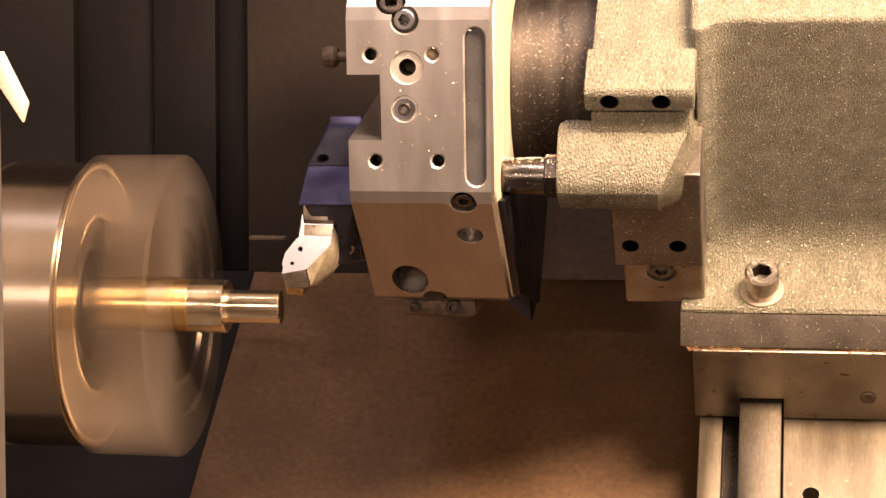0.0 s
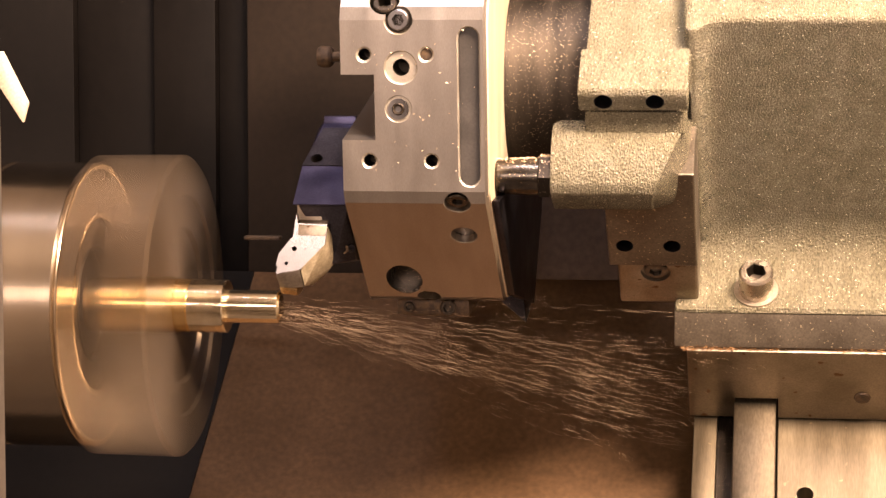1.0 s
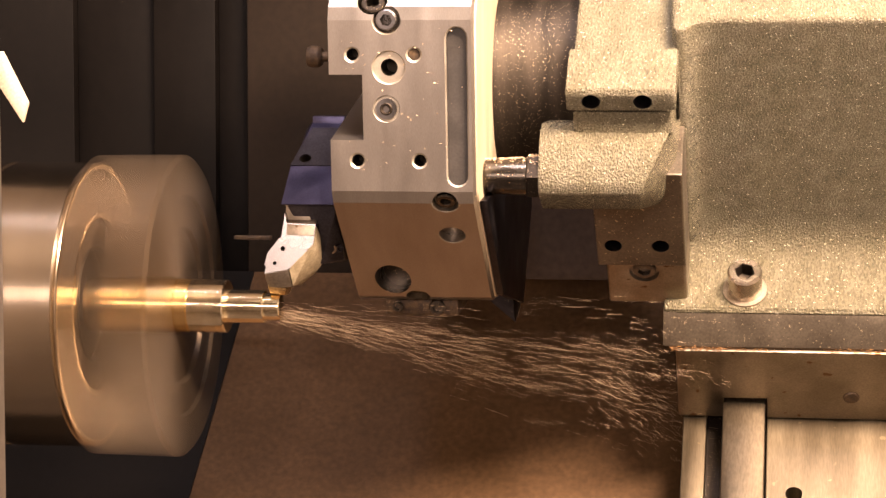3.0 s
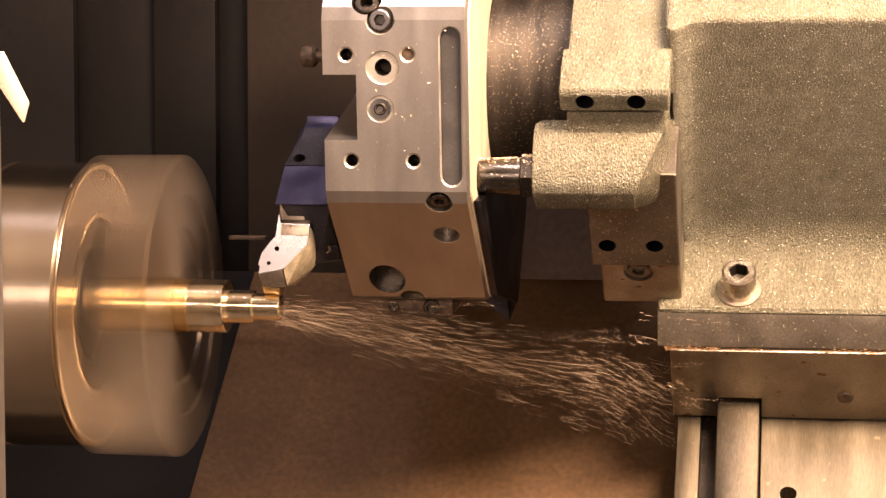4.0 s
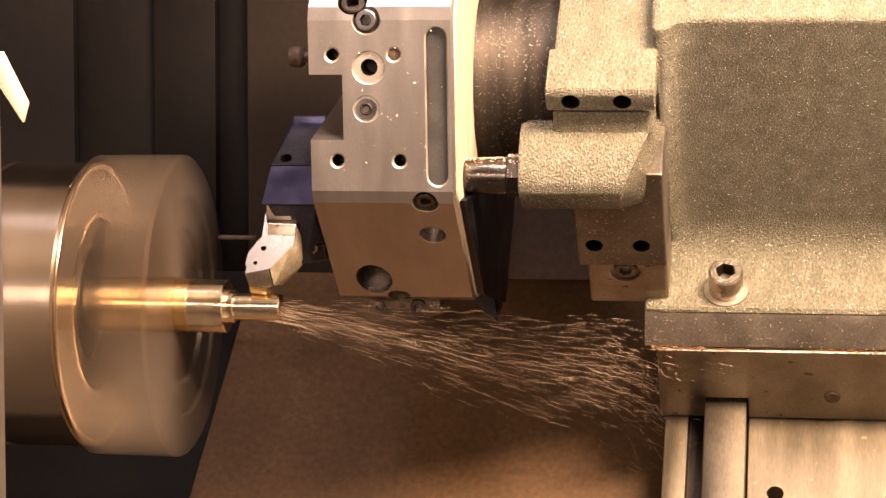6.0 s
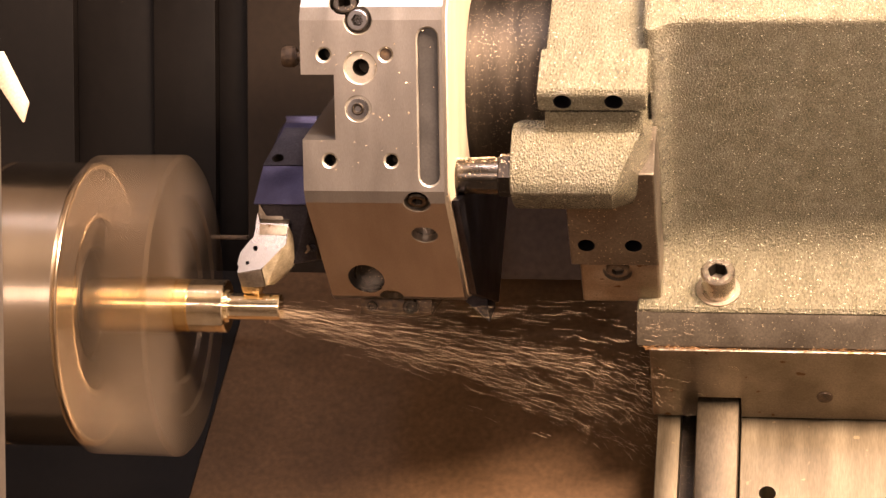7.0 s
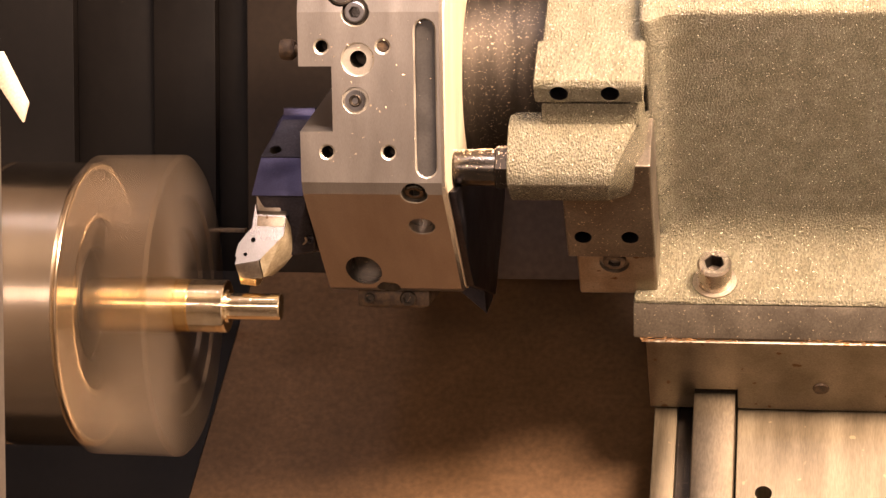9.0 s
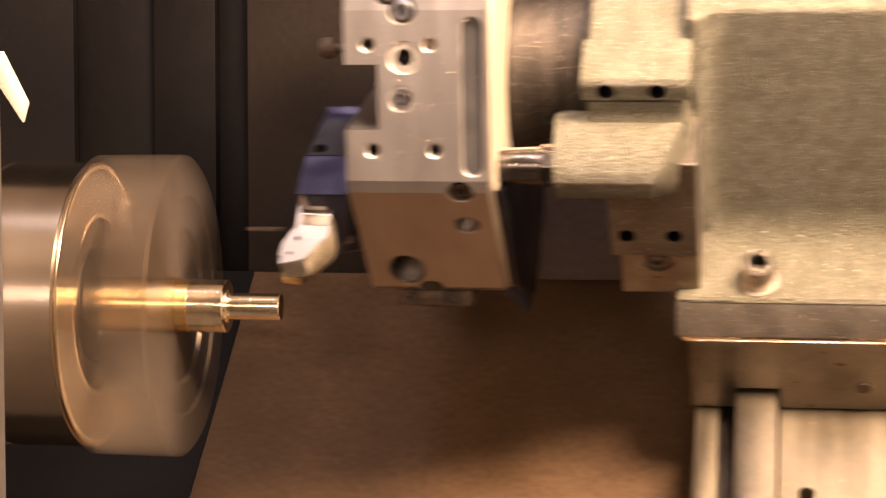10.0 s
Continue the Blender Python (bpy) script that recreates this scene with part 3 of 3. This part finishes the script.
# ---- small fittings on the moving slide's far side, and the door edge ----
def build_knob():
    kb = thing("rear_fitting", "dull steel fitting knob behind the turret", "fitting")
    part("knob", on_axis(revolve([(0, 0), (0, 5.5), (2, 6.5), (7, 6.5), (9, 5), (9, 3), (26, 3), (26, 0)], 32), (-90, 118, 140), (1, 0, 0)), rust, kb)
    part("rear_bar", box(-158, -134, 203, 210, 22.5, 25, XYZ, 0.5), rust, kb, "rusty bar")
    return kb


knob = build_knob()
post = thing("door_post", "grimy painted edge of the sliding door with a bent tab", "door edge")
part("edge", box(-190, -164.4, -260, -240, -490, 700, bevel=1), post_paint, post)
part("tab", hull([XYZ(x, y, z) for y in (-246, -243) for x, z in ((-165.0, 138), (-161.5, 139), (-149.8, 116), (-152.2, 107), (-161.5, 121), (-165.0, 126))], 0.3), beige, post, "beige bent sheet tab")


# ---- brass chips thrown off by the tool ----
chip_brass = metal("chip_brass", (0.86, 0.64, 0.42), (0.93, 0.74, 0.52), (0.3, 0.45), metallic=0.1, scale=200, bump=0)


def chip_mesh(rng, count, length, spread, size, loose=0.03, thick=0.125):
    """A short string of bent slivers along x."""
    bm = bmesh.new()
    for _ in range(count):
        a, d = rng.uniform(0, 6.283), spread * math.sqrt(rng.random())
        c = Vector((rng.uniform(-length, length), d * math.cos(a), d * math.sin(a)))
        sx, sy = size * rng.uniform(0.5, 1.5), thick * rng.uniform(0.57, 1.43)
        tilt = Matrix.Rotation(rng.gauss(0, loose), 3, "Z") @ Matrix.Rotation(rng.gauss(0, loose), 3, "Y")
        ring = []
        for x, k, h in ((-1, 0.2, 0), (0, 1, 0.5), (1, 0.3, 0)):
            ring.append([bm.verts.new(c + tilt @ Vector((sx * x, sy * k * math.cos(a), sy * (k * math.sin(a) + h)))) for a in (0, 2.09, 4.19)])
        for i in (0, 1):
            for j in range(3):
                bm.faces.new((ring[i][j], ring[i][(j + 1) % 3], ring[i + 1][(j + 1) % 3], ring[i + 1][j]))
        bm.faces.new(ring[0]), bm.faces.new(ring[2])
    return finish(bm)


def chip_set(rng, n, *how):
    """Meshes of chips, shared between many strings."""
    made = []
    for _ in range(n):
        made.append(to_mesh("chips", chip_mesh(rng, *how)))
        made[-1].materials.append(chip_brass)
    return made


spray = tagged(new("chip_spray"), "spray of fine bright brass chips flying off the cut", "metal chips", kind="stuff")
rng = random.Random(7)
CHIP_MESHES = chip_set(rng, 40, 9, 31, 3.6, 0.8)
CURL_MESHES = chip_set(rng, 8, 10, 13, 7.5, 0.6, 0.9, 0.17)
HIDDEN = Vector((-128, 0, 3.0))
DEEP = Matrix.Translation(XUN(300, 84, -122) * MM)
CLOT = Vector((-150, 0, 0))
FLIGHTS = []
FLIGHT = 2.0
COUNT = 1300
for i in range(COUNT):
    born = 0.45 - FLIGHT + (7.05 + FLIGHT) * i / COUNT
    # a dense fan with a looser one above it; each string ends inside the slide or below the cover
    z_end = rng.gauss(-94, 27) if rng.random() < 0.62 else rng.triangular(-165, 0, -60)
    end = Vector((rng.uniform(160, 215), rng.uniform(68, 106) - z_end, z_end))
    if born + FLIGHT < 0.55 or born > 7.45:
        continue
    FLIGHTS.append((part("chips", CHIP_MESHES[i % 40], chip_brass, spray), born, end))
FALLING = []
for i in range(26):
    end = Vector((rng.uniform(-152, -114), rng.uniform(-10, 24), -260))
    FALLING.append((part("chips", CURL_MESHES[i % 8], chip_brass, spray), 7.44 + 0.016 * i, end))


# crumbs of brass that lie on the pin, the arm and the turret
def build_crumbs():
    bm = bmesh.new()
    F0, n0, _ = facet(0)
    rng = random.Random(3)
    spots = []
    for _ in range(170):
        a = radians(rng.gauss(0, 26))
        x = rng.uniform(34, 58)
        spots.append(Vector((x, -10.0 * math.sin(a), 73.5 + (9.7 + 0.03 * (x - 34)) * math.cos(a))))
    for _ in range(60):
        a = radians(rng.gauss(0, 30))
        spots.append(Vector((rng.uniform(58, 64.5), -12.0 * math.sin(a), 73.5 + 11.8 * math.cos(a))))
    for _ in range(34):
        spots.append(F0(rng.uniform(-40, 30), rng.uniform(-44, 44), 0.15))
    for _ in range(150):
        spots.append(XUN(rng.uniform(130, 410), rng.triangular(60, 96, 61), -68.8))
    for _ in range(60):
        spots.append(XUN(rng.uniform(136, 410), rng.uniform(46, 58), -89.6))
    for c in spots:
        r = rng.uniform(0.25, 0.75)
        turn = Matrix.Rotation(rng.uniform(0, 6.28), 3, Vector((rng.random(), rng.random(), 1)).normalized())
        v = [bm.verts.new(c + turn @ Vector(p) * r) for p in ((1.6, 0, 0), (-0.7, 0.8, 0.2), (-0.7, -0.8, 0.2), (0, 0, 0.7))]
        for f in ((0, 1, 2), (0, 1, 3), (1, 2, 3), (0, 2, 3)):
            bm.faces.new([v[k] for k in f])
    return tagged(part("chip_crumbs", finish(bm), chip_brass), "tiny brass crumbs lying on the pin and castings", "metal chips", kind="stuff")


def build_rust():
    """Flakes of orange rust along the joint under the casting."""
    bm = bmesh.new()
    rng = random.Random(11)
    for _ in range(260):
        x = 131 + abs(rng.gauss(0, 26)) if rng.random() < 0.55 else rng.triangular(205, 300, 250)
        c = XUN(x, rng.uniform(45.0, 47.2), rng.gauss(-88.9, 0.7))
        r = rng.uniform(0.3, 0.8)
        turn = Matrix.Rotation(rng.uniform(0, 6.28), 3, "X")
        v = [bm.verts.new(c + turn @ Vector(p) * r) for p in ((1.8, 0, 0), (-1.0, 0.6, 0.2), (-1.0, -0.6, 0.2), (0, 0, 0.6))]
        for f in ((0, 1, 2), (0, 1, 3), (1, 2, 3), (0, 2, 3)):
            bm.faces.new([v[k] for k in f])
    return tagged(part("rust_flakes", finish(bm), orange_rust), "orange rust flakes along the casting's joint", "rust", kind="stuff")


crumbs = build_crumbs()
rust_flakes = build_rust()


# ---- motion ----
# carriage travel along x and slide travel along its 45 degree way, in mm
TRAVEL = [(0, 0, 0), (0.1, -0.15, 0), (0.4, -1.2, 0), (1.0, -3.35, 0), (7.4, -27.2, 0), (7.5, -27.54, 0), (7.6, -27.54, 0.35), (9.4, -27.5, 7.2), (9.6, -27.5, 7.45), (9.8, -27.5, 7.45), (9.9, -15.0, 7.5), (10.0, -2.5, 7.5)]


def motions():
    q = 0.70710678 * MM
    for ob in (turret, holder, tool, slide, knob, crumbs, rust_flakes):
        walk(ob, [(t, pose(x * MM, d * q, d * q)) for t, x, d in TRAVEL])
    walk(saddle, [(t, pose(x * MM, 0, 0)) for t, x, d in TRAVEL])
    # the step shrinks into the shoulder as the tool eats it away
    walk(brass_skin, [(0, pose(0, 0, 0)), (0.4, pose(0, 0, 0)), (7.5, pose(-29.3 * MM, 0, 0)), (10, pose(-29.3 * MM, 0, 0))])
    spin = [(k / FPS, pose(0, 0, 0, -84.0 * k)) for k in range(301)]
    walk(chuck, spin)
    # chips wait in the bar that they are cut from, fly, and end behind the slide's parts
    for ob, born, end in FLIGHTS:
        way = end - HIDDEN
        turn = Vector((1, 0, 0)).rotation_difference(way).to_matrix().to_4x4()
        rest = Matrix.Translation(HIDDEN * MM)
        die = born + FLIGHT

        def at(g):
            p = HIDDEN + way * g + Vector((0, 0, 10 * g * (1 - g)))
            return Matrix.Translation(p * MM) @ turn
        rows = [(0, rest)]
        start = max(born, 0.40)
        rows += [(start - 0.034, rest)] if start > 0.04 else []
        stop = min(die, 7.56)
        # before the cut the first strings shoot out to their places
        steps = [start + 0.02] + ([start + d for d in (0.05, 0.08, 0.11) if start + d < stop - 0.05] if born < 0.4 else []) + [start + (stop - start) * k / 4 for k in (1, 2, 3, 4)]
        for t in sorted(steps):
            rows.append((t, at((t - born) / FLIGHT)))
        if die > 7.56:
            g = (7.56 - born) / FLIGHT
            rows += [(7.56 + 0.12 * (1 - g) * k / 3 + 0.004 * k, at(g + (1 - g) * k / 3)) for k in (1, 2, 3)]
        rows += [(min(rows[-1][0] + 0.04, 9.9), DEEP), (10, DEEP)]
        walk(ob, rows)
    for ob, born, end in FALLING:
        rest = Matrix.Translation(CLOT * MM)
        rows = [(0, rest), (born, rest)]
        for g in (0.12, 0.3, 0.5, 0.75, 1.0):
            p = Vector((-112 + (end.x + 112) * min(1.0, 2.6 * g), end.y * g, -2 + end.z * g * (0.35 + 0.65 * g)))
            rows.append((born + 1.15 * g, Matrix.Translation(p * MM) @ pose(0, 0, 0, 0, 75, 0)))
        walk(ob, rows + [(10, rows[-1][1])])


motions()
